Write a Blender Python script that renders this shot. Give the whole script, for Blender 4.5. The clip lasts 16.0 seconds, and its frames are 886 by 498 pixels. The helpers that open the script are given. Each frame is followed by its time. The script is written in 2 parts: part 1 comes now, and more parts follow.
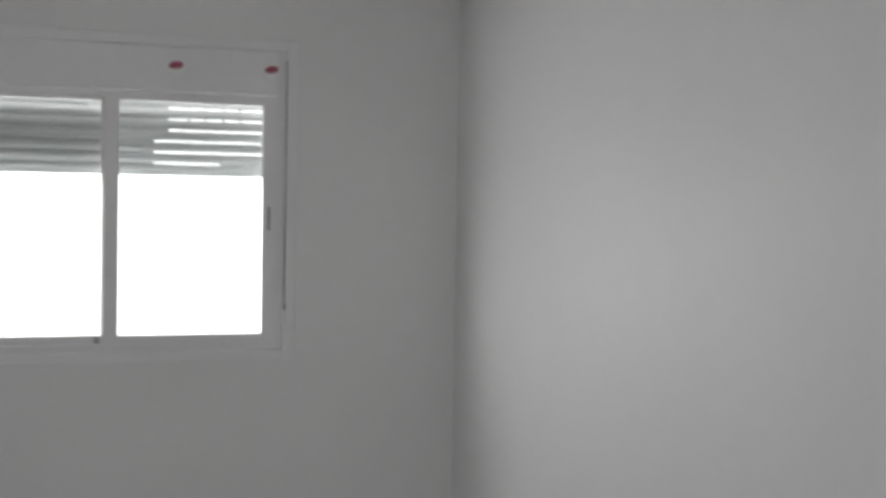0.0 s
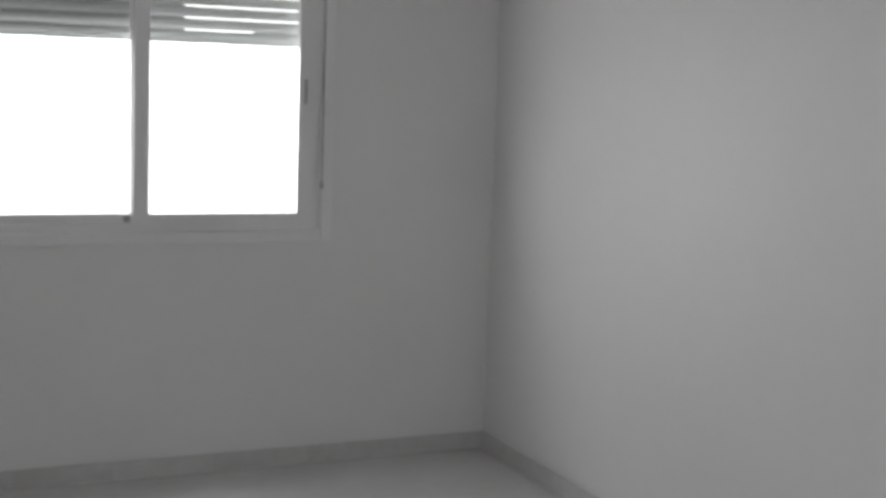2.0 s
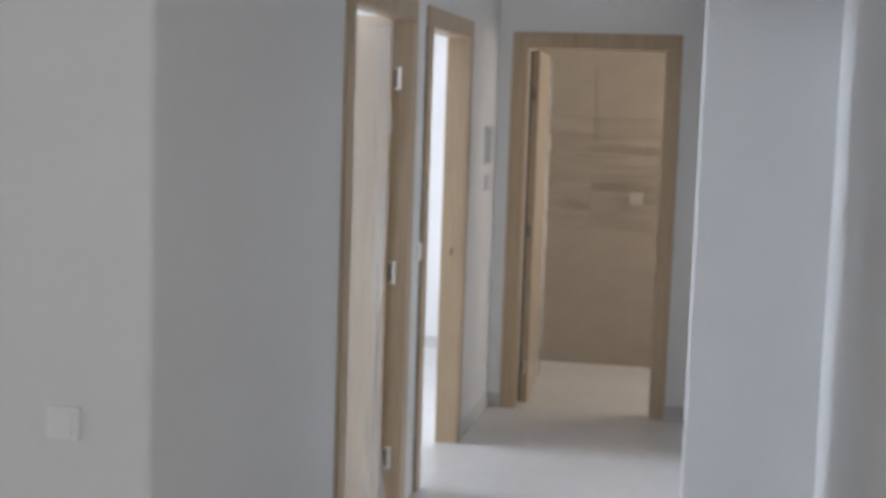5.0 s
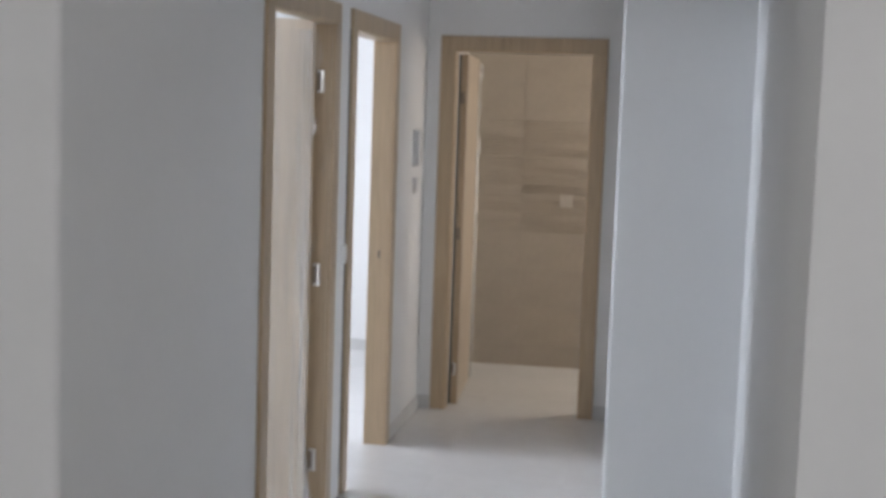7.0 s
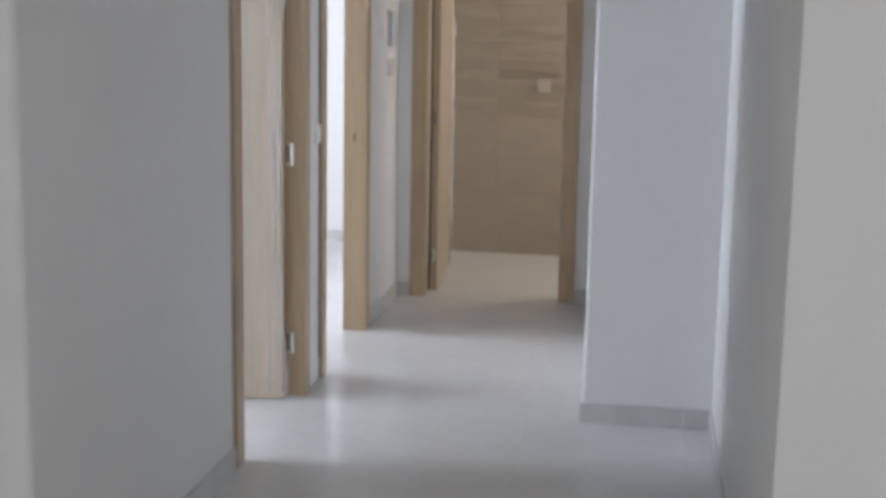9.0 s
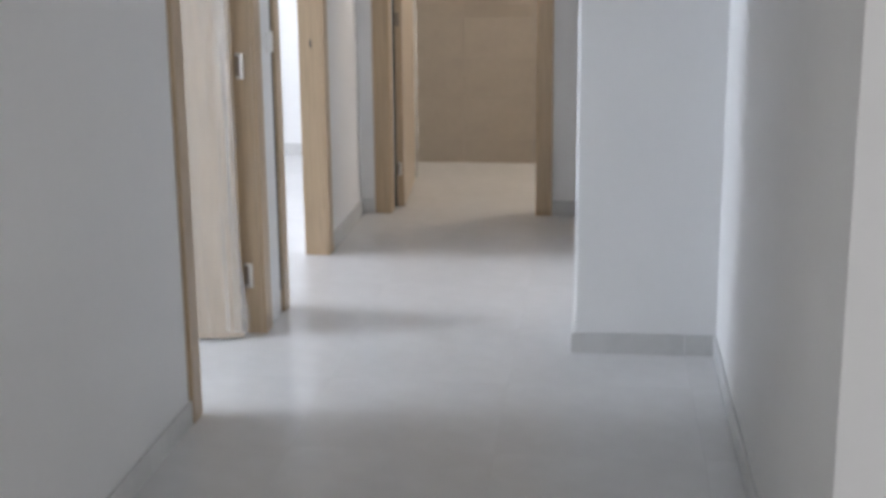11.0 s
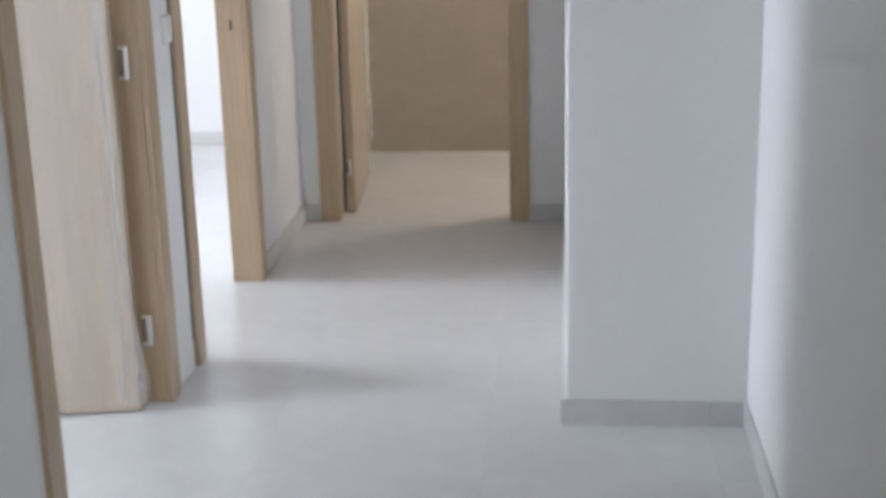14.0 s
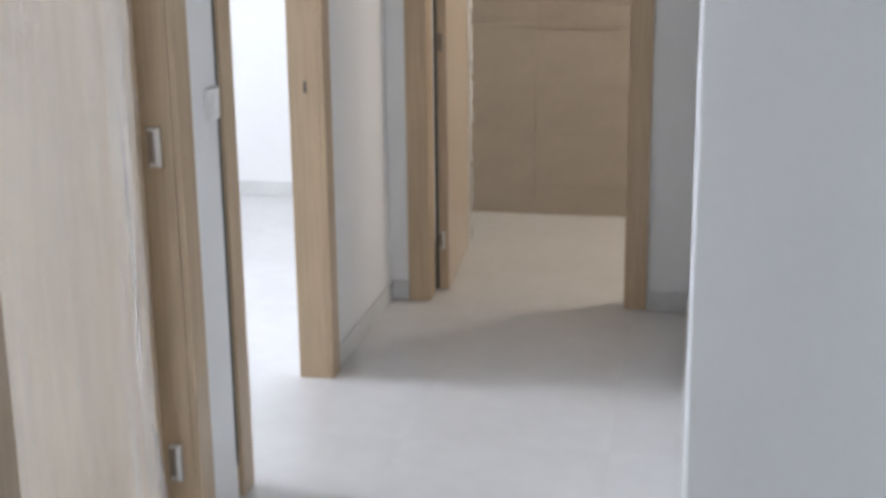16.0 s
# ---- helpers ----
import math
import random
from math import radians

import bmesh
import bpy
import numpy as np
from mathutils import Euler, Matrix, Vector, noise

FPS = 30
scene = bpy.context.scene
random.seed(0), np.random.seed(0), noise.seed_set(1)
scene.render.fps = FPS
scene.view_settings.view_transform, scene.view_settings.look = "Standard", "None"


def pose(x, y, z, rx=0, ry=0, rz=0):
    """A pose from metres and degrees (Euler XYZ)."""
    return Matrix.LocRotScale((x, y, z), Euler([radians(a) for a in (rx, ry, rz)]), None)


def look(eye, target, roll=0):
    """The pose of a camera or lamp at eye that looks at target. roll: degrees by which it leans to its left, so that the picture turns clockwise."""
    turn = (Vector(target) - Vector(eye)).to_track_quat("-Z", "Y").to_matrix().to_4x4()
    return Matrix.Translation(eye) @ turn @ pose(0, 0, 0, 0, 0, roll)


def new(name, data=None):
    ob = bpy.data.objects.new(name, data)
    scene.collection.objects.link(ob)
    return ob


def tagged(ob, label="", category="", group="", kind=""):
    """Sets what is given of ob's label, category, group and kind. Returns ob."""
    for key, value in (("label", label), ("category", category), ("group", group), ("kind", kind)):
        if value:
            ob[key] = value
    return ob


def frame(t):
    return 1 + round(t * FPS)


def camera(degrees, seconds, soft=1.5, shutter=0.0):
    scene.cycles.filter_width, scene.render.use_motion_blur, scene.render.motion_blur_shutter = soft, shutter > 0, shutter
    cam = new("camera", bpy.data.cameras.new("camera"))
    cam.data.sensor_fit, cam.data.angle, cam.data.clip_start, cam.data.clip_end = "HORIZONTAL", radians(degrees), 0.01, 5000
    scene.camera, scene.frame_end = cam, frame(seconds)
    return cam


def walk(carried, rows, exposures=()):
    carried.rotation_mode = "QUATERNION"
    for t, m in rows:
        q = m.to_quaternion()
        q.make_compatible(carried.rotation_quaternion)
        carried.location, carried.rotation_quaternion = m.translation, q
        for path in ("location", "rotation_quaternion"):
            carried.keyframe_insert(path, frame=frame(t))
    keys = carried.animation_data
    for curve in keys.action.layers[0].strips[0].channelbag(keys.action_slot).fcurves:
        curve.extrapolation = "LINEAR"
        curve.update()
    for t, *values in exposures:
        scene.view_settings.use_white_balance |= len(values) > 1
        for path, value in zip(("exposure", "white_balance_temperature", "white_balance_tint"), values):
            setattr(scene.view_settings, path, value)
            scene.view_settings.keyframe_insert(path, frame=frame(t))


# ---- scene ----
cam = camera(36.8, 16.0, soft=3.8, shutter=0.5)
PATH = [
    (0, (1.371, -4.409, 1.636), (-0.508, -3.727, 1.563), 1.00),
    (0.5, (1.103, -4.688, 1.625), (-0.719, -3.874, 1.490), 1.00),
    (1, (1.053, -5.009, 1.651), (-0.741, -4.148, 1.454), 1.40),
    (1.5, (0.952, -4.935, 1.708), (-0.861, -4.128, 1.460), 1.60),
    (2, (0.902, -4.900, 1.623), (-0.901, -4.072, 1.367), 2.10),
    (2.5, (0.984, -4.780, 1.677), (-0.783, -3.894, 1.368), 3.30),
    (2.8, (1.075, -4.801, 1.674), (-0.594, -3.743, 1.364), 3.60),
    (3, (1.090, -4.830, 1.666), (-0.465, -3.606, 1.374), 3.30),
    (3.2, (1.130, -4.910, 1.650), (-0.300, -3.546, 1.352), 2.70),
    (3.5, (1.190, -5.028, 1.614), (0.027, -3.430, 1.304), 1.70),
    (3.8, (1.245, -5.108, 1.609), (0.324, -3.350, 1.341), 1.22),
    (4, (1.235, -5.051, 1.603), (0.441, -3.233, 1.336), -0.17),
    (4.5, (1.292, -5.091, 1.630), (0.725, -3.186, 1.380), 0.87),
    (5, (1.274, -5.120, 1.666), (0.861, -3.174, 1.457), 1.90),
    (5.2, (1.285, -5.120, 1.675), (0.897, -3.168, 1.478), 2.10),
    (7.5, (1.370, -5.138, 1.654), (1.040, -3.176, 1.448), 1.90),
    (8, (1.374, -5.141, 1.609), (1.040, -3.185, 1.354), 1.85),
    (8.5, (1.358, -5.096, 1.564), (1.033, -3.147, 1.259), 1.40),
    (9, (1.359, -5.048, 1.543), (1.065, -3.101, 1.202), 1.02),
    (9.5, (1.310, -4.960, 1.530), (1.053, -3.015, 1.143), 0.35),
    (12, (1.225, -4.213, 1.505), (0.999, -2.296, 0.977), -0.73),
    (12.5, (1.211, -4.053, 1.495), (1.010, -2.140, 0.946), -0.40),
    (13, (1.185, -3.856, 1.475), (1.006, -1.945, 0.913), -0.75),
    (13.5, (1.166, -3.642, 1.505), (1.008, -1.729, 0.943), -1.00),
    (14, (1.168, -3.436, 1.486), (0.980, -1.521, 0.938), -1.35),
    (14.5, (1.171, -3.256, 1.508), (0.913, -1.346, 0.972), -1.00),
    (15, (1.172, -3.087, 1.549), (0.843, -1.191, 1.001), -0.47),
    (15.5, (1.179, -2.916, 1.523), (0.820, -1.025, 0.982), -0.63),
    (16, (1.158, -2.692, 1.549), (0.792, -0.796, 1.031), -0.70),
]
EXPOSURES = [(0, -0.06), (0.5, 0.04), (1, 0.02), (1.5, -0.14), (2, -0.22), (2.5, -0.46), (3, -0.18), (3.5, 0.04), (4, 0.05), (5, 0.14), (8, 0.13), (9.5, 0.22), (12, 0.40), (16, 0.37)]
walk(cam, [(t, look(eye, target, roll)) for t, eye, target, roll in PATH], EXPOSURES)

# ---- world, sun, window light and fill ----
world = bpy.data.worlds.new("world")
scene.world = world
world.use_nodes = True
wn = world.node_tree
sky = wn.nodes.new("ShaderNodeTexSky")
sky.sky_type = "NISHITA"
sky.sun_disc = False
sky.sun_elevation, sky.sun_rotation = radians(50), radians(60)
wn.links.new(sky.outputs["Color"], wn.nodes["Background"].inputs["Color"])
wn.nodes["Background"].inputs["Strength"].default_value = 0.10

sun = new("sun", bpy.data.lights.new("sun", "SUN"))
sun.data.energy, sun.data.angle, sun.data.color = 2.0, radians(0.5), (1.0, 0.95, 0.88)
sun.matrix_world = look((6, 8, 12), (0, 0, 0))


def window_light(name, eye, target, width, height, watts, color, spread=180):
    """Sky light entering through an opening; the south one is added fill."""
    lamp = new(name, bpy.data.lights.new(name, "AREA"))
    lamp.data.shape, lamp.data.size, lamp.data.size_y = "RECTANGLE", width, height
    lamp.data.energy, lamp.data.color = watts, color
    lamp.data.spread = radians(spread)
    lamp.matrix_world = look(eye, target)
    return lamp


SKY_BLUE = (0.84, 0.88, 1.0)
window_light("living_window_light", (-4.40, -3.82, 1.62), (0, -3.82, 1.62), 1.45, 1.25, 37, (0.99, 0.975, 1.0))
window_light("bedroom_window_light", (-4.48, -1.33, 1.68), (0, -1.20, 1.1), 1.1, 1.2, 132, (0.77, 0.85, 1.0))
window_light("back_room_window_light", (-4.48, 1.20, 1.68), (0, 1.20, 1.1), 1.3, 1.2, 80, SKY_BLUE, 115)
window_light("bathroom_window_light", (2.28, 3.15, 1.75), (0.6, 2.60, 0.7), 0.6, 0.6, 19.5, (1.0, 0.89, 0.78))
# added fill from the unseen south side, no known source there
window_light("south_fill_light", (2.65, -7.75, 1.10), (2.0, 0, 1.10), 1.7, 2.1, 36, (1.0, 0.97, 0.99))

# hazy white daylight far outside the living room window
glow = bpy.data.materials.new("hazy_daylight")
glow.use_nodes = True
glow.node_tree.nodes.remove(glow.node_tree.nodes["Principled BSDF"])
emit = glow.node_tree.nodes.new("ShaderNodeEmission")
emit.inputs["Color"].default_value, emit.inputs["Strength"].default_value = (1.0, 0.99, 0.98, 1), 3.5
glow.node_tree.links.new(emit.outputs[0], glow.node_tree.nodes["Material Output"].inputs["Surface"])
haze = bpy.data.meshes.new("backdrop")
haze.from_pydata([(-25, -90, -3), (-25, 60, -3), (-25, 60, 40), (-25, -90, 40)], [], [(0, 1, 2, 3)])
haze.materials.append(glow)
tagged(new("backdrop", haze), "overexposed hazy daylight outside", "backdrop", kind="structure")

# ---- materials ----


def material(name, color, rough=0.5, metallic=0.0, grain=0.0, grain_scale=40.0, blotch=0.0, blotch_scale=1.5, bump=0.0, bump_scale=60.0, spec=0.5, stretch=(1, 1, 1), per_piece=0.0):
    """Principled material with variation at two scales and fine relief."""
    m = bpy.data.materials.new(name)
    m.use_nodes = True
    n, l = m.node_tree.nodes, m.node_tree.links
    p = n["Principled BSDF"]
    p.inputs["Roughness"].default_value = rough
    p.inputs["Metallic"].default_value = metallic
    p.inputs["Specular IOR Level"].default_value = spec
    co = n.new("ShaderNodeTexCoord")
    mp = n.new("ShaderNodeMapping")
    mp.inputs["Scale"].default_value = stretch
    l.new(co.outputs["Object"], mp.inputs["Vector"])
    base = n.new("ShaderNodeRGB")
    base.outputs[0].default_value = (*color, 1)
    last = base.outputs[0]
    for amount, scale, detail in ((blotch, blotch_scale, 3.0), (grain, grain_scale, 6.0)):
        if amount <= 0:
            continue
        tex = n.new("ShaderNodeTexNoise")
        tex.inputs["Scale"].default_value, tex.inputs["Detail"].default_value = scale, detail
        l.new(mp.outputs["Vector"], tex.inputs["Vector"])
        rng = n.new("ShaderNodeMapRange")
        rng.inputs["From Min"].default_value, rng.inputs["From Max"].default_value = 0.3, 0.7
        rng.inputs["To Min"].default_value, rng.inputs["To Max"].default_value = 1 - amount, 1 + amount
        l.new(tex.outputs["Fac"], rng.inputs["Value"])
        mul = n.new("ShaderNodeVectorMath")
        mul.operation = "SCALE"
        l.new(last, mul.inputs[0])
        l.new(rng.outputs["Result"], mul.inputs["Scale"])
        last = mul.outputs["Vector"]
    if per_piece > 0:
        info = n.new("ShaderNodeObjectInfo")
        rng = n.new("ShaderNodeMapRange")
        rng.inputs["To Min"].default_value, rng.inputs["To Max"].default_value = 1 - per_piece, 1 + per_piece
        l.new(info.outputs["Random"], rng.inputs["Value"])
        mul = n.new("ShaderNodeVectorMath")
        mul.operation = "SCALE"
        l.new(last, mul.inputs[0])
        l.new(rng.outputs["Result"], mul.inputs["Scale"])
        last = mul.outputs["Vector"]
    l.new(last, p.inputs["Base Color"])
    if bump > 0:
        tex = n.new("ShaderNodeTexNoise")
        tex.inputs["Scale"].default_value, tex.inputs["Detail"].default_value = bump_scale, 5.0
        l.new(mp.outputs["Vector"], tex.inputs["Vector"])
        bp = n.new("ShaderNodeBump")
        bp.inputs["Strength"].default_value, bp.inputs["Distance"].default_value = bump, 0.004
        l.new(tex.outputs["Fac"], bp.inputs["Height"])
        l.new(bp.outputs["Normal"], p.inputs["Normal"])
    return m


PAINT = material("wall_paint", (0.81, 0.81, 0.805), 0.55, grain=0.006, grain_scale=30, blotch=0.02, blotch_scale=1.3, bump=0.02, bump_scale=45, spec=0.35)
CEIL = material("ceiling_paint", (0.82, 0.82, 0.81), 0.9, blotch=0.02, bump=0.1, bump_scale=50, spec=0.2)
TILE = material("floor_porcelain", (0.685, 0.683, 0.678), 0.24, grain=0.02, grain_scale=14, blotch=0.04, blotch_scale=2.2, bump=0.03, bump_scale=30, per_piece=0.008)
GROUT = material("grout", (0.655, 0.65, 0.64), 0.5, grain=0.05)
SKIRT = material("skirting_tile", (0.60, 0.60, 0.59), 0.35, grain=0.04, grain_scale=18, blotch=0.06, blotch_scale=3, per_piece=0.03)
OAK = material("oak_veneer", (0.48, 0.364, 0.240), 0.34, grain=0.10, grain_scale=26, blotch=0.07, blotch_scale=3, bump=0.10, bump_scale=40, stretch=(3.5, 3.5, 0.18))
LEAF = material("pale_wrapped_veneer", (0.52, 0.433, 0.338), 0.36, grain=0.05, grain_scale=22, blotch=0.06, blotch_scale=4, bump=0.06, bump_scale=9, stretch=(3, 3, 0.25))
PVC = material("white_window_profile", (0.84, 0.84, 0.84), 0.32, grain=0.01, blotch=0.02)
SLAT = material("grey_white_shutter_slat", (0.50, 0.50, 0.50), 0.5, grain=0.02, blotch=0.03)
PLASTIC = material("white_plastic", (0.88, 0.88, 0.87), 0.35, grain=0.01)
GREYPL = material("grey_plastic", (0.42, 0.43, 0.44), 0.4, grain=0.02)
BEIGEPL = material("beige_plastic", (0.53, 0.495, 0.44), 0.45, grain=0.01)
PALEGREY = material("pale_grey_plastic", (0.65, 0.65, 0.655), 0.4, grain=0.01)
# near-black colour that paints the shade of gaps and holes
DARK = material("recess_shade_dark", (0.07, 0.07, 0.07), 0.5, grain=0.05)
STEEL = material("brushed_nickel", (0.72, 0.71, 0.69), 0.28, metallic=0.85, grain=0.04, grain_scale=80)
PLATE = material("dull_hinge_plate", (0.30, 0.25, 0.20), 0.4, metallic=0.3, grain=0.05)
RED = material("red_sticker", (0.36, 0.09, 0.13), 0.6, grain=0.1, grain_scale=60)
CORD = material("grey_cord", (0.40, 0.40, 0.40), 0.8, grain=0.1, grain_scale=200)
WALLTILE = material("beige_wall_tile", (0.41, 0.358, 0.295), 0.35, grain=0.03, grain_scale=20, blotch=0.06, blotch_scale=3, bump=0.03, bump_scale=30, per_piece=0.012)
CONCRETE = material("outdoor_concrete", (0.45, 0.44, 0.42), 0.9, grain=0.08, blotch=0.1, blotch_scale=0.4)


def film_material(name, low, high, start, stop):
    m = bpy.data.materials.new(name)
    m.use_nodes = True
    n, l = m.node_tree.nodes, m.node_tree.links
    n.remove(n["Principled BSDF"])
    clear, gloss, veil = n.new("ShaderNodeBsdfTransparent"), n.new("ShaderNodeBsdfGlossy"), n.new("ShaderNodeBsdfDiffuse")
    gloss.inputs["Roughness"].default_value = 0.2
    veil.inputs["Color"].default_value = (0.82, 0.81, 0.79, 1)
    tex = n.new("ShaderNodeTexNoise")
    tex.inputs["Scale"].default_value = 12
    co, mp = n.new("ShaderNodeTexCoord"), n.new("ShaderNodeMapping")
    mp.inputs["Scale"].default_value = (4, 4, 0.14)
    l.new(co.outputs["Object"], mp.inputs["Vector"])
    l.new(mp.outputs["Vector"], tex.inputs["Vector"])
    a, b = n.new("ShaderNodeMixShader"), n.new("ShaderNodeMixShader")
    rng = n.new("ShaderNodeMapRange")
    rng.inputs["From Min"].default_value, rng.inputs["From Max"].default_value = start, stop
    rng.inputs["To Min"].default_value, rng.inputs["To Max"].default_value = low, high
    l.new(tex.outputs["Fac"], rng.inputs["Value"])
    l.new(rng.outputs["Result"], a.inputs["Fac"])
    l.new(clear.outputs[0], a.inputs[1])
    l.new(veil.outputs[0], a.inputs[2])
    b.inputs["Fac"].default_value = 0.04
    l.new(a.outputs[0], b.inputs[1])
    l.new(gloss.outputs[0], b.inputs[2])
    l.new(b.outputs[0], n["Material Output"].inputs["Surface"])
    return m


def glass_material():
    m = bpy.data.materials.new("window_glass")
    m.use_nodes = True
    n, l = m.node_tree.nodes, m.node_tree.links
    n.remove(n["Principled BSDF"])
    clear, gloss, mix = n.new("ShaderNodeBsdfTransparent"), n.new("ShaderNodeBsdfGlossy"), n.new("ShaderNodeMixShader")
    clear.inputs["Color"].default_value = (0.95, 0.97, 0.96, 1)
    gloss.inputs["Roughness"].default_value = 0.02
    fres = n.new("ShaderNodeFresnel")
    l.new(fres.outputs[0], mix.inputs["Fac"])
    l.new(clear.outputs[0], mix.inputs[1])
    l.new(gloss.outputs[0], mix.inputs[2])
    l.new(mix.outputs[0], n["Material Output"].inputs["Surface"])
    return m


LOOSE = film_material("loose_film", 0.10, 0.70, 0.42, 0.62)
FILM, THIN, GLASS = film_material("clear_film", 0.04, 0.40, 0.45, 0.72), film_material("taut_film", 0.0, 0.20, 0.40, 0.85), glass_material()

# ---- mesh helpers ----


def box(bm, x0, y0, z0, x1, y1, z1, bevel=0.0):
    v = [bm.verts.new((x, y, z)) for x in (x0, x1) for y in (y0, y1) for z in (z0, z1)]
    fs = [bm.faces.new([v[i] for i in q]) for q in ((0, 1, 3, 2), (4, 6, 7, 5), (0, 4, 5, 1), (2, 3, 7, 6), (0, 2, 6, 4), (1, 5, 7, 3))]
    if bevel > 0:
        es = list({e for f in fs for e in f.edges})
        bmesh.ops.bevel(bm, geom=es, offset=bevel, segments=2, affect="EDGES", profile=0.5)
    return bm


def prism(bm, points, z0, z1):
    """An upright prism on a plan outline."""
    lo = [bm.verts.new((x, y, z0)) for x, y in points]
    hi = [bm.verts.new((x, y, z1)) for x, y in points]
    bm.faces.new(lo[::-1])
    bm.faces.new(hi)
    k = len(points)
    for i in range(k):
        bm.faces.new((lo[i], lo[(i + 1) % k], hi[(i + 1) % k], hi[i]))
    return bm


def tube(bm, a, b, r, sides=10):
    a, b = Vector(a), Vector(b)
    q = (b - a).to_track_quat("Z", "Y").to_matrix().to_4x4()
    bmesh.ops.create_cone(bm, cap_ends=True, segments=sides, radius1=r, radius2=r, depth=(b - a).length, matrix=Matrix.Translation((a + b) / 2) @ q)
    return bm


def arc(cx, cy, r, a0, a1, steps=6):
    return [(cx + r * math.cos(radians(a0 + (a1 - a0) * i / steps)), cy + r * math.sin(radians(a0 + (a1 - a0) * i / steps))) for i in range(steps + 1)]


def part(name, bm, mat, parent=None, label="", smooth=False):
    me = bpy.data.meshes.new(name)
    bmesh.ops.recalc_face_normals(bm, faces=bm.faces)
    if smooth:
        for f in bm.faces:
            f.smooth = True
    bm.to_mesh(me)
    bm.free()
    me.materials.append(mat)
    ob = new(name, me)
    if parent:
        ob.parent = parent
    if label:
        ob["label"] = label
    return ob


def one_box(name, mat, parent, *dims, bevel=0.0, label=""):
    return part(name, box(bmesh.new(), *dims, bevel=bevel), mat, parent, label)


def structure(ob, label, category):
    return tagged(ob, label, category, kind="structure")


# ---- the shell: plan in metres, corridor along +y with its west face at x = 0 ----
H = 2.60
XW, XO = -4.25, -4.45          # inner and outer face of the west facade
YB = -2.31                     # face of the living room's north wall
D1 = (-0.715, 0.112)           # clear opening of the bedroom door, along y
D2 = (0.488, 1.300)            # clear opening of the back room door
DE = (0.160, 0.912)            # clear opening of the bathroom door, along x
YE, XC, XR = 2.22, 1.158, 1.655
LINING = 0.022
H_BED, H_BATH = 2.012, 2.015    # clear heights of the doors

bm = prism(bmesh.new(), [(XW, YB), *arc(-0.018, YB + 0.018, 0.018, -90, 0), (0, D1[0] - LINING), (-0.10, D1[0] - LINING), (-0.10, YB + 0.12), (XW, YB + 0.12)], 0, H)
structure(part("wall_corner", bm, PAINT), "white painted plaster wall with rounded outer corner", "wall")
bm = bmesh.new()
box(bm, -0.10, D1[1] + LINING, 0, 0, D2[0] - LINING, H)
structure(part("wall_pier", bm, PAINT), "narrow white plaster pier between two doors", "wall")
bm = bmesh.new()
box(bm, -0.10, D2[1] + LINING, 0, 0, YE, H)
structure(part("wall_corridor_west", bm, PAINT), "white painted plaster corridor wall", "wall")
for a, b in (D1, D2):
    structure(one_box("wall_lintel", PAINT, None, -0.10, a - LINING, H_BED + LINING, 0, b + LINING, H), "white plaster above a door frame", "wall")
bm = bmesh.new()
box(bm, -0.10, YE, 0, DE[0] - LINING, YE + 0.10, H)
structure(part("wall_end_west", bm, PAINT), "white plaster end wall beside bathroom door", "wall")
bm = bmesh.new()
box(bm, DE[1] + LINING, YE, 0, 2.30, YE + 0.10, H)
structure(part("wall_end_east", bm, PAINT), "white plaster end wall beside bathroom door", "wall")
structure(one_box("wall_lintel", PAINT, None, DE[0] - LINING, YE, H_BATH + LINING, DE[1] + LINING, YE + 0.10, H), "white plaster above a door frame", "wall")
bm = prism(bmesh.new(), [*arc(XC + 0.012, 0.012, 0.012, 180, 270), (XR, 0), (XR, YB), (3.60, YB), (3.60, YB + 0.12), (XR + 0.12, YB + 0.12), (XR + 0.12, 0.12), (XC + 0.12, 0.12), (XC + 0.12, YE), (XC, YE)], 0, H)
structure(part("wall_east", bm, PAINT), "white painted plaster wall with projecting corner", "wall")
structure(one_box("wall_partition", PAINT, None, XW, 0.24, 0, -0.10, 0.34, H), "white plaster partition between bedrooms", "wall")
structure(one_box("wall_back_room", PAINT, None, XW, 3.93, 0, 0.0, 4.05, H), "bright white plaster wall of the back room", "wall")
structure(one_box("wall_living_east", PAINT, None, 3.60, -7.60, 0, 3.72, YB, H), "white painted plaster wall", "wall")
# unseen south wall; its opening is made up to let the fill lamp in
bm = bmesh.new()
box(bm, XO, -7.72, 0, 1.75, -7.60, H)
box(bm, 3.55, -7.72, 0, 3.72, -7.60, H)
box(bm, 1.75, -7.72, 2.15, 3.55, -7.60, H)
structure(part("wall_living_south", bm, PAINT), "white plaster wall with opening added for fill light", "wall")

# west facade with its three window openings (y0, y1, z0, z1)
OPENINGS = [(-4.555, -3.092, 0.98, 2.262), (-1.92, -0.74, 1.05, 2.30), (0.52, 1.88, 1.05, 2.30)]
bm = bmesh.new()
y = -7.60
for y0, y1, z0, z1 in OPENINGS:
    box(bm, XO, y, 0, XW, y0, H)
    box(bm, XO, y0, 0, XW, y1, z0)
    box(bm, XO, y0, z1, XW, y1, H)
    y = y1
box(bm, XO, y, 0, XW, 4.05, H)
structure(part("wall_west", bm, PAINT), "white painted plaster wall with window", "wall")

structure(one_box("ceiling", CEIL, None, XO, -7.72, H, 3.72, 4.05, H + 0.15), "plain white painted ceiling", "ceiling")
floor = structure(one_box("floor", GROUT, None, XO, -7.72, -0.15, 3.72, 4.05, -0.0025), "pale polished porcelain tile floor", "floor")
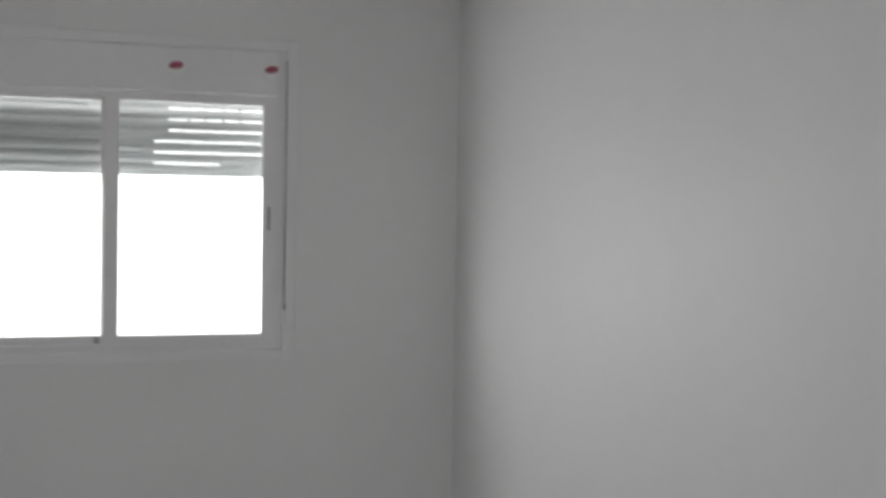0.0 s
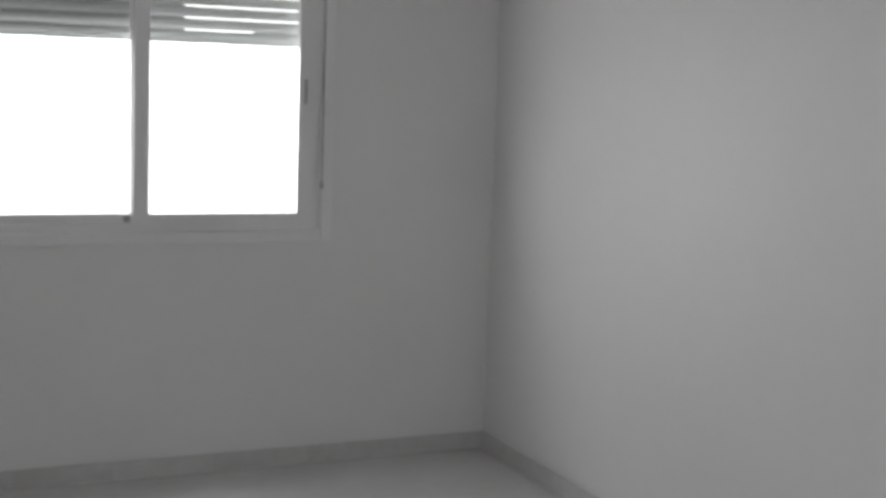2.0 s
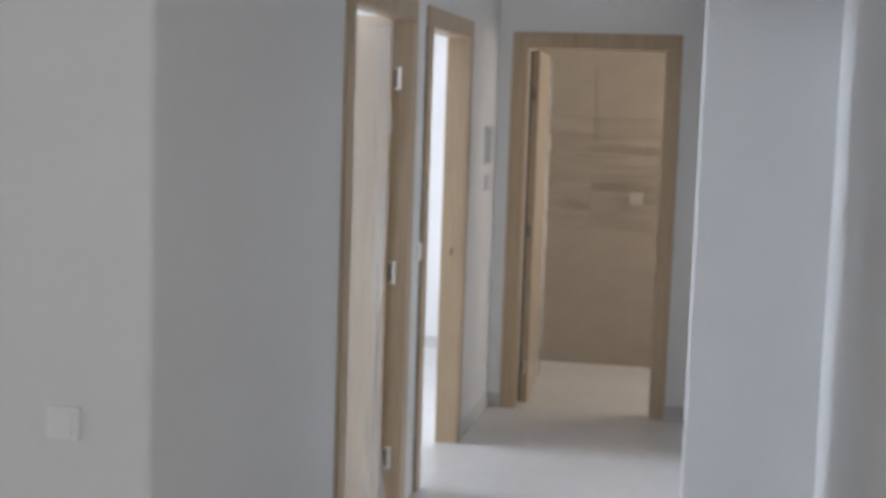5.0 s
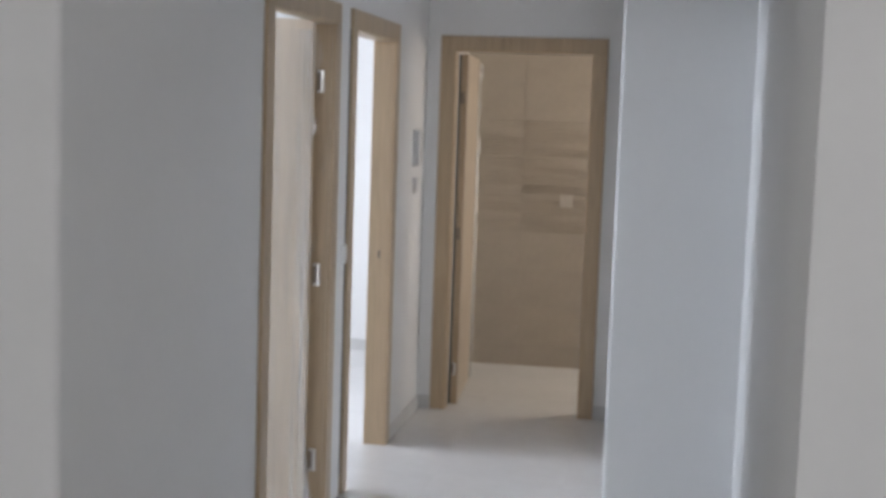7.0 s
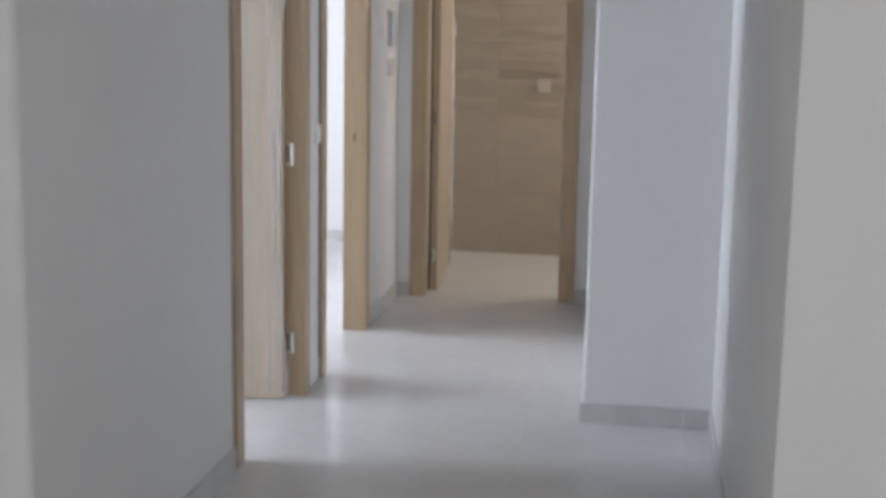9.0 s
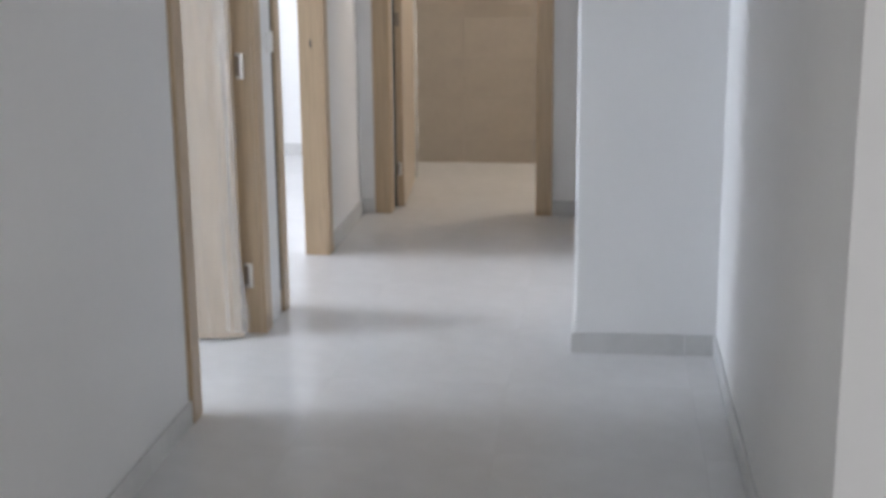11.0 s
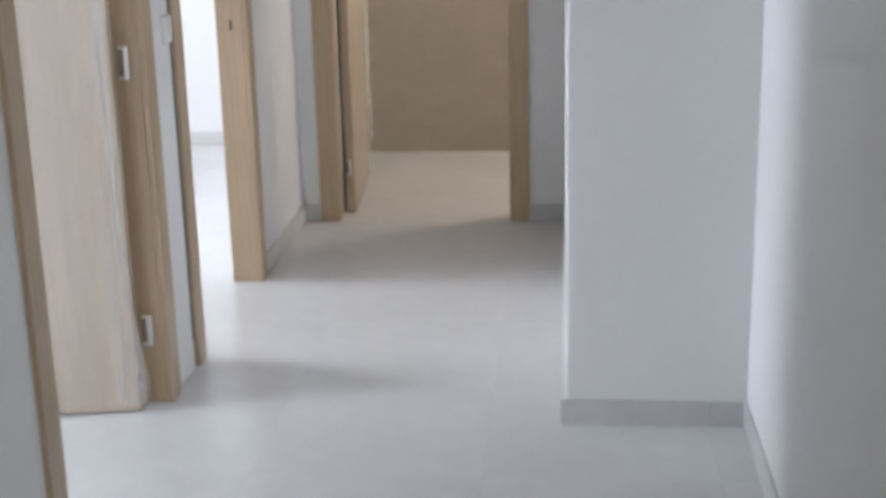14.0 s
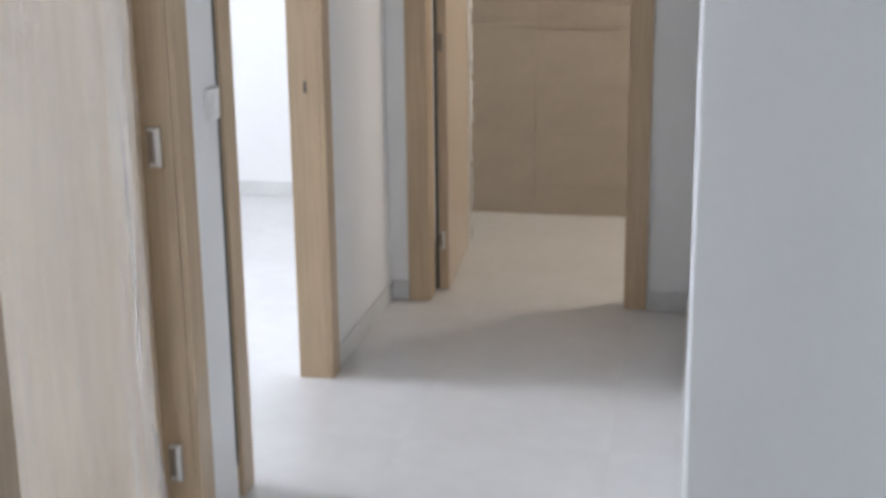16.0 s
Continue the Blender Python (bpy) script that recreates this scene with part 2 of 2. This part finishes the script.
structure(one_box("ground", CONCRETE, None, -400, -400, -3.3, 400, 400, -3.0), "pale concrete ground outside", "ground")
# bathroom shell
structure(one_box("wall_bath_west", PAINT, None, -0.10, YE + 0.10, 0, 0.0, 3.93, H), "white plaster wall between back room and bathroom", "wall")
bm = bmesh.new()
box(bm, 2.20, YE + 0.10, 0, 2.30, 2.85, H)
box(bm, 2.20, 3.45, 0, 2.30, 3.715, H)
box(bm, 2.20, 2.85, 0, 2.30, 3.45, 1.45)
box(bm, 2.20, 2.85, 2.05, 2.30, 3.45, H)
structure(part("wall_bath_east", bm, PAINT), "bathroom wall with small window opening", "wall")
bath_wall = structure(one_box("wall_bath_north", WALLTILE, None, 0.002, 3.715, 0, 2.30, 3.83, H), "beige tiled bathroom wall with ribbed decor band", "wall")

# ---- doors ----


def door(name, label, m, clear, high, depth):
    """A door frame built at the origin: opening along +x from 0 to clear, face towards -y, jambs from y = 0 to depth."""
    root = tagged(new(name), label, "door", "oak doors of the corridor", "structure")
    root.empty_display_size = 0.2
    root.matrix_world = m
    c = 0.085
    for x0, x1 in ((-0.020, 0), (clear, clear + 0.020)):
        one_box("jamb", OAK, root, x0, 0.002, 0, x1, depth, high, bevel=0.0015)
    one_box("head_jamb", OAK, root, -0.020, 0.002, high, clear + 0.020, depth, high + 0.020, bevel=0.0015)
    one_box("casing", OAK, root, -c, -0.015, 0, -0.0005, 0.0015, high + 0.002, bevel=0.002)
    one_box("casing", OAK, root, clear + 0.0005, -0.015, 0, clear + c, 0.0015, high + 0.002, bevel=0.002)
    one_box("head_casing", OAK, root, -c, -0.015, high + 0.002, clear + c, 0.0015, high + c + 0.002, bevel=0.004)
    return root


def hinge(parent, p, m, k=1.0, bright=True):
    """A hinge: darker plate with bright knuckle and end caps; bright=False paints it as if dimly lit."""
    bm = bmesh.new()
    tube(bm, (0.010, -0.006, -0.045), (0.010, -0.006, 0.045), 0.0085, 12)
    box(bm, -0.011, -0.010, 0.036, 0.016, -0.002, 0.046, bevel=0.0015)
    box(bm, -0.011, -0.010, -0.046, 0.016, -0.002, -0.036, bevel=0.0015)
    box(bm, 0.002, -0.012, -0.010, 0.017, -0.003, 0.008, bevel=0.0015)
    tr = Matrix.Translation(p) @ m @ Matrix.Diagonal((k, k, k, 1))
    bmesh.ops.transform(bm, matrix=tr, verts=bm.verts)
    h = part("hinge", bm, STEEL if bright else PLATE, parent, "bright nickel door hinge" if bright else "door hinge darkened in colour to lose its glint")
    bm = box(bmesh.new(), -0.016, -0.003, -0.046, 0.012, 0.002, 0.046, bevel=0.001)
    bmesh.ops.transform(bm, matrix=tr, verts=bm.verts)
    part("hinge_plate", bm, PLATE, h, "dull brown-grey hinge plate")
    return h


def leaf(parent, m, width, high):
    """The leaf with its hinge edge at the origin, running along +x, faces at y = 0 and y = 0.04."""
    bm = box(bmesh.new(), 0, 0, 0.008, width, 0.040, high - 0.006, bevel=0.002)
    bmesh.ops.transform(bm, matrix=m, verts=bm.verts)
    ob = part("door_leaf", bm, LEAF, parent, "pale veneer door leaf still in protective film")
    bm = box(bmesh.new(), -0.0015, 0.003, 0.010, 0.0015, 0.037, high - 0.008)
    bmesh.ops.transform(bm, matrix=m, verts=bm.verts)
    part("edge_band", bm, OAK, ob, "darker oak edge band")
    return ob


def film(parent, m, x0, x1, seed, high, amp=0.010, cols=7, mat=None, ragged=1.0, bulges=()):
    """Crumpled protective film: a wavy strip that laps over the leaf's edge."""
    rng = random.Random(seed)
    bm = bmesh.new()
    rows = 70
    edge = [rng.uniform(-0.010, 0.012) for _ in range(rows + 1)]
    grid = []
    for i in range(rows + 1):
        z = 0.03 + (high - 0.06) * i / rows
        e = (edge[i] + edge[max(i - 1, 0)] + edge[max(i - 2, 0)]) / 2.2
        e = e * ragged + sum(size * math.exp(-((z - zc) / 0.07) ** 2) for zc, size in bulges)
        row = []
        for j in range(cols + 1):
            s = j / cols
            x = x0 + (x1 + e - x0) * s
            d = -0.004 - amp * s * (1 + noise.noise((x * 75, z * 2.2, seed)) * 1.5 + 0.35 * math.sin(x * 260 + 3 * noise.noise((z * 1.3, seed, 0))))
            row.append(bm.verts.new((x, d, z)))
        grid.append(row)
    for i in range(rows):
        for j in range(cols):
            bm.faces.new((grid[i][j], grid[i][j + 1], grid[i + 1][j + 1], grid[i + 1][j]))
    bmesh.ops.transform(bm, matrix=m, verts=bm.verts)
    return part("protective_film", bm, mat or FILM, parent, "crumpled clear protective plastic film", smooth=True)


# doors in the west wall of the corridor: local x runs along +y, local y along -x
def in_west_wall(y0):
    return Matrix(((0, -1, 0, 0), (1, 0, 0, y0), (0, 0, 1, 0), (0, 0, 0, 1)))


clear = D1[1] - D1[0]
door_1 = door("door_1", "open oak bedroom door with film-wrapped leaf", in_west_wall(D1[0]), clear, H_BED, 0.058)
one_box("rebate", OAK, door_1, clear + 0.011, 0.060, 0, clear + 0.020, 0.100, H_BED)
swing = Matrix.Translation((clear - 0.040, 0.062, 0)) @ Matrix.Rotation(radians(100), 4, "Z") @ Matrix.Translation((0, -0.0, 0))
leaf_1 = leaf(door_1, swing, 0.80, H_BED + 0.018)
film(leaf_1, swing @ Matrix.Translation((0, 0.042, 0)) @ Matrix.Diagonal((1, -1, 1, 1)), 0.060, -0.008, 3, H_BED, 0.011, bulges=((1.90, -0.032), (1.62, -0.014), (0.85, -0.010), (0.10, -0.024)))
film(leaf_1, swing @ Matrix.Translation((0, 0.042, 0)) @ Matrix.Diagonal((1, -1, 1, 1)), 0.785, 0.010, 5, H_BED, 0.003, 40, THIN)
for z in (0.226, 0.998, 1.782):
    hinge(door_1, (clear - 0.003, 0.046, z), Matrix.Rotation(radians(180), 4, "Z") @ Matrix.Rotation(radians(90), 4, "Z"))

door_2 = door("door_2", "oak door frame of the bright back room", in_west_wall(D2[0]), D2[1] - D2[0], H_BED, 0.100)
w = D2[1] - D2[0]
strike = part("strike_plate", box(bmesh.new(), w - 0.003, 0.040, 0.945, w + 0.001, 0.051, 0.985, bevel=0.001), PLATE, door_2, "small dull strike plate")
# no real hole: a dark block on the plate paints its shade
one_box("painted_latch_hole", DARK, strike, w - 0.0042, 0.042, 0.951, w - 0.0026, 0.049, 0.979)

# solid dark strip: shade between pier and casing put into its colour
one_box("shadow_gap_strip", DARK, door_2, -0.0905, -0.004, 0.09, -0.0855, 0.0015, H_BED, label="dark strip painted as the shadow gap beside the casing")

door_3 = door("door_3", "open oak bathroom door with film-wrapped leaf", Matrix.Translation((DE[0], YE, 0)), DE[1] - DE[0], H_BATH, 0.090)
swing = Matrix.Translation((0.050, 0.125, 0)) @ Matrix.Rotation(radians(93.5), 4, "Z")
# dark strip added to hide the lit wall and darken the hinge gap
one_box("gap_shade_strip", DARK, door_3, 0.0005, 0.108, 0.012, 0.011, 0.122, H_BATH - 0.010, label="dark strip painted as shade in the hinge gap")
leaf_3 = leaf(door_3, swing, 0.725, H_BATH)
film(leaf_3, swing @ Matrix.Translation((0, -0.002, 0)), 0.66, 0.735, 8, H_BATH, 0.012, mat=LOOSE, ragged=1.9)
# upper two get a darker material in place of dimmer light
for z in (0.215, 0.995, 1.763):
    hinge(door_3, (0.026, 0.105, z), Matrix.Identity(4), 0.75, z < 0.5)

# ---- living room window with roller shutter ----
Y0, Y1, Z0, Z1 = OPENINGS[0]
ZT = 2.035                      # top of the sliding sashes, foot of the shutter box
window_1 = structure(new("window_1"), "white sliding window with half-lowered roller shutter", "window")
XF = XW - 0.055
for dims in ((XF, Y0, Z0, XF + 0.045, Y0 + 0.040, Z1), (XF, Y1 - 0.040, Z0, XF + 0.045, Y1, Z1), (XF, Y0 + 0.040, Z0, XF + 0.045, Y1 - 0.040, Z0 + 0.036), (XF, Y0 + 0.040, ZT, XF + 0.045, Y1 - 0.040, ZT + 0.032)):
    one_box("window_frame", PVC, window_1, *dims, bevel=0.003)
# trim that laps onto the plaster
T = 0.042
for dims in ((XW - 0.012, Y1 - 0.004, Z0 - T, XW + 0.012, Y1 + T, Z1 + T), (XW - 0.012, Y0 - T, Z0 - T, XW + 0.012, Y0 + 0.004, Z1 + T), (XW - 0.012, Y0 + 0.004, Z0 - T, XW + 0.012, Y1 - 0.004, Z0 + 0.004), (XW - 0.012, Y0 + 0.004, Z1 - 0.004, XW + 0.012, Y1 - 0.004, Z1 + T)):
    one_box("window_trim", PVC, window_1, *dims, bevel=0.006)
box_cover = one_box("shutter_box_cover", PVC, window_1, XW - 0.030, Y0 + 0.041, ZT + 0.033, XW - 0.004, Y1 - 0.041, Z1 - 0.003, bevel=0.003)
for yy in (-3.162, -3.566):
    bm = bmesh.new()
    tube(bm, (XW - 0.005, yy, 2.172), (XW + 0.003, yy, 2.172), 0.037, 28)
    cap = part("screw_cap", bm, PLASTIC, box_cover, "round white cap")
    bm = bmesh.new()
    tube(bm, (XW + 0.002, yy, 2.180), (XW + 0.005, yy, 2.180), 0.028, 16)
    bmesh.ops.scale(bm, vec=(1, 1.1, 0.55), verts=bm.verts, space=Matrix.Translation((-XW, -yy, -2.180)))
    bmesh.ops.rotate(bm, cent=(XW, yy, 2.180), matrix=Matrix.Rotation(radians(8), 3, "X"), verts=bm.verts)
    part("red_mark", bm, RED, box_cover, "dark red sticker")


def sash(y0, y1, x):
    z0, z1, w = Z0 + 0.034, ZT + 0.003, 0.062
    s = new("sash")
    s.parent = window_1
    for dims in ((x, y0, z0, x + 0.024, y0 + w, z1), (x, y1 - w, z0, x + 0.024, y1, z1), (x, y0 + w, z0, x + 0.024, y1 - w, z0 + 0.040), (x, y0 + w, z1 - 0.012, x + 0.024, y1 - w, z1)):
        one_box("sash_rail", PVC, s, *dims, bevel=0.003)
    g = one_box("pane", GLASS, s, x + 0.009, y0 + w, z0 + 0.040, x + 0.014, y1 - w, z1 - 0.012)
    g.visible_shadow = False
    return s


right_sash = sash(-3.855, -3.131, XF + 0.022)
one_box("latch", GREYPL, right_sash, XF + 0.046, -3.171, 1.495, XF + 0.050, -3.158, 1.595, bevel=0.001, label="grey recessed sash latch")
left_sash = sash(-4.515, -3.800, XF - 0.004)
one_box("stop_block", GREYPL, left_sash, XF + 0.0205, -3.888, Z0 + 0.040, XF + 0.026, -3.864, Z0 + 0.066, bevel=0.001, label="grey plastic stop block")

shutter = new("roller_shutter")
shutter.parent = window_1
z, pitch = 1.727, 0.047
xs = XF - 0.050
prof = [(0.0, 0.0), (0.007, 0.008), (0.009, 0.0195), (0.007, 0.034), (0.0, 0.0425)]
for k in range(7):
    bm = bmesh.new()
    zk = z + pitch * k
    ring = prof + [(px - 0.004, pz) for px, pz in prof[::-1]]
    a = [bm.verts.new((xs + px, Y0 + 0.02, zk + pz)) for px, pz in ring]
    c = [bm.verts.new((xs + px, Y1 - 0.02, zk + pz)) for px, pz in ring]
    bm.faces.new(a)
    bm.faces.new(c[::-1])
    for i in range(len(ring)):
        q = (i + 1) % len(ring)
        bm.faces.new((a[i], a[q], c[q], c[i]))
    # solid web except where the slots stand open
    slot = -3.64 if k < 3 else -3.578
    box(bm, xs - 0.002, Y0 + 0.02, zk + 0.037, xs + 0.002, slot, zk + pitch + 0.002)
    if k in (4, 5):
        for yy in (-3.50, -3.43, -3.35, -3.28):
            box(bm, xs - 0.002, yy, zk + 0.037, xs + 0.002, yy + 0.012, zk + pitch + 0.002)
    elif k == 0:
        box(bm, xs - 0.002, -3.36, zk + 0.037, xs + 0.002, Y1 - 0.02, zk + pitch + 0.002)
    part("slat", bm, SLAT, shutter)
one_box("bottom_bar", SLAT, shutter, XF - 0.054, Y0 + 0.02, 1.720, XF - 0.042, Y1 - 0.02, 1.733, bevel=0.002)
for ya, yb in ((Y0, Y0 + 0.03), (Y1 - 0.03, Y1)):
    one_box("guide_rail", PVC, shutter, XF - 0.062, ya, Z0, XF - 0.010, yb, ZT, bevel=0.002)
YC = -3.097
cord = structure(part("shutter_cord", tube(bmesh.new(), (XW + 0.016, YC, 1.18), (XW + 0.016, YC, 2.23), 0.003, 8), CORD), "thin grey shutter pull cord beside the window", "cord")
part("cord_end", tube(bmesh.new(), (XW + 0.016, YC, 1.155), (XW + 0.016, YC, 1.182), 0.008, 10), GREYPL, cord, "small grey cord weight")
part("cord_guide", tube(bmesh.new(), (XW + 0.011, YC, 2.23), (XW + 0.020, YC, 2.23), 0.010, 10), PVC, cord)


def plain_window(name, y0, y1, z0, z1):
    w = structure(new(name), "plain white bedroom window frame", "window")
    for dims in ((XO + 0.05, y0, z0, XO + 0.10, y0 + 0.05, z1), (XO + 0.05, y1 - 0.05, z0, XO + 0.10, y1, z1), (XO + 0.05, y0 + 0.05, z0, XO + 0.10, y1 - 0.05, z0 + 0.05), (XO + 0.05, y0 + 0.05, z1 - 0.05, XO + 0.10, y1 - 0.05, z1)):
        one_box("window_frame", PVC, w, *dims, bevel=0.003)


plain_window("window_2", *OPENINGS[1])
plain_window("window_3", *OPENINGS[2])

# ---- electrical fittings ----


def wall_plate(name, label, category, m, w, h, parts=True, mat=PLASTIC):
    """A fitting built on the plane y = 0 facing -y, centred at the origin."""
    root = tagged(new(name), label, category)
    root.matrix_world = m
    one_box("plate", mat, root, -w / 2, -0.013, -h / 2, w / 2, 0.0, h / 2, bevel=0.002)
    if parts:
        one_box("rocker", mat, root, -w * 0.33, -0.017, -h * 0.33, w * 0.33, -0.0125, h * 0.33, bevel=0.002)
    return root


TO_EAST = Matrix.Rotation(radians(90), 4, "Z")     # fittings on faces that look to +x
wall_plate("light_switch", "white wall switch near the plaster corner", "switch", Matrix.Translation((-0.215, YB, 0.908)), 0.082, 0.078)
wall_plate("light_switch", "small white switch on the narrow pier", "switch", Matrix.Translation((0, 0.352, 1.06)) @ TO_EAST, 0.066, 0.078)
wall_plate("light_switch", "white switch below the intercom", "switch", Matrix.Translation((0, 1.94, 1.282)) @ TO_EAST, 0.11, 0.085, mat=PALEGREY)
intercom = wall_plate("intercom", "slim pale grey door intercom on corridor wall", "intercom", Matrix.Translation((0, 1.93, 1.483)) @ TO_EAST, 0.145, 0.20, parts=False, mat=PALEGREY)
one_box("handset", PALEGREY, intercom, -0.064, -0.036, -0.092, -0.012, -0.0125, 0.092, bevel=0.008)
one_box("speaker_grille", GREYPL, intercom, 0.010, -0.016, 0.030, 0.056, -0.0125, 0.080, bevel=0.001)
one_box("call_button", PLASTIC, intercom, 0.022, -0.017, -0.040, 0.044, -0.0125, -0.020, bevel=0.001)
sock = wall_plate("bath_switch", "pale square switch on beige bathroom tiles", "switch", Matrix.Translation((0.690, 3.698, 1.122)), 0.086, 0.086, mat=BEIGEPL)

# ---- skirting, floor tiles and wall tiles ----
SK_H, SK_T = 0.075, 0.010


def skirting(runs):
    """Runs of tile skirting: start, end (plan) and the outward normal."""
    root = structure(new("baseboard"), "pale grey tile skirting along the walls", "baseboard")
    for (ax, ay), (bx, by), (nx, ny) in runs:
        length = math.hypot(bx - ax, by - ay)
        ux, uy = (bx - ax) / length, (by - ay) / length
        s = 0.0
        while s < length - 1e-4:
            e = min(s + 0.40, length)
            x0, y0 = ax + ux * s, ay + uy * s
            x1, y1 = ax + ux * (e - 0.002), ay + uy * (e - 0.002)
            q0, q1 = 0.0, SK_T
            xs = sorted((x0 + nx * q0, x0 + nx * q1, x1 + nx * q0, x1 + nx * q1))
            ys = sorted((y0 + ny * q0, y0 + ny * q1, y1 + ny * q0, y1 + ny * q1))
            one_box("skirting_tile", SKIRT, root, xs[0], ys[0], 0, xs[-1], ys[-1], SK_H, bevel=0.0015)
            s = e


skirting([
    ((XC - 0.010, 0), (XR - 0.010, 0), (0, -1)),
    ((XR, 0), (XR, YB), (-1, 0)),
    ((XC, 0.0), (XC, YE - 0.010), (-1, 0)),
    ((0, D1[0] - 0.087), (0, YB), (1, 0)),
    ((0.010, YB), (XW, YB), (0, -1)),
    ((XW, YB - 0.010), (XW, -7.60), (1, 0)),
    ((0, D2[1] + 0.087), (0, YE - 0.010), (1, 0)),
    ((0, YE), (DE[0] - 0.087, YE), (0, -1)),
    ((DE[1] + 0.087, YE), (XC - 0.010, YE), (0, -1)),
    ((XW, 3.93), (-0.10, 3.93), (0, -1)),
    ((-0.10, YE), (-0.10, 3.92), (-1, 0)),
])

# floor tiles, 60 x 60 cm, fine joints
S = 0.60
X_FIRST, Y_FIRST = 1.55 - 10 * S, -0.35 - 13 * S


def floor_piece(w, d):
    bm = bmesh.new()
    g = 0.00015
    box(bm, g, g, -0.010, w - g, d - g, 0.0)
    me = bpy.data.meshes.new("tile")
    bmesh.ops.recalc_face_normals(bm, faces=bm.faces)
    bm.to_mesh(me)
    bm.free()
    me.materials.append(TILE)
    return me


floor_mesh = floor_piece(S, S)
for i in range(17):
    for j in range(21):
        x, y = X_FIRST + i * S, Y_FIRST + j * S
        if x + S < XW or x > 3.65 or y + S < -7.6 or y > 3.93:
            continue
        if x > 2.3 and y > YB + 0.2:
            continue
        ob = new("tile", floor_mesh)
        ob.location = (x, y, 0)
        ob.parent = floor

# bathroom wall tiles, 75 x 25 cm, three rows with a wavy ribbed relief
TW, TH = 0.75, 0.25


def wall_piece(width, ribbed, seed=0):
    """One wall tile; a ribbed one carries fine waves that swell and fade along its length."""
    bm = bmesh.new()
    box(bm, 0.0004, -0.008, 0.0004, width - 0.0004, 0.0, TH - 0.0004)
    if ribbed:
        ribs, cols = 13, 12
        pitch = (TH - 0.012) / ribs
        for k in range(ribs):
            rows = []
            for j in range(cols + 1):
                x = 0.003 + (width - 0.006) * j / cols
                swell = max(0.0, 0.45 + 0.9 * noise.noise((x * 2.6 + seed, k * 0.33, seed * 1.7)))
                zc = 0.006 + pitch * (k + 0.5) + 0.004 * noise.noise((x * 3.1, k * 0.6, seed + 9.0))
                half = pitch * 0.30
                rows.append([bm.verts.new((x, -0.0079, zc - half)), bm.verts.new((x, -0.0082 - 0.0095 * swell, zc + half * 0.4)), bm.verts.new((x, -0.0079, zc + half))])
            for a, b in zip(rows, rows[1:]):
                bm.faces.new((a[0], b[0], b[1], a[1]))
                bm.faces.new((a[1], b[1], b[2], a[2]))
    me = bpy.data.meshes.new("wall_tile")
    bmesh.ops.recalc_face_normals(bm, faces=bm.faces)
    bm.to_mesh(me)
    bm.free()
    me.materials.append(WALLTILE)
    return me


columns = ((0.004, 0.385), (0.390, TW), (1.140, TW), (1.890, 0.308))
plain = [wall_piece(width, False) for _, width in columns]
for row in range(11):
    z = -0.10 + TH * row
    for i, (x, width) in enumerate(columns):
        ob = new("wall_tile", wall_piece(width, True, row * 4 + i) if row in (4, 5, 6) else plain[i])
        ob.location = (x, 3.7155, z)
        ob.parent = bath_wall
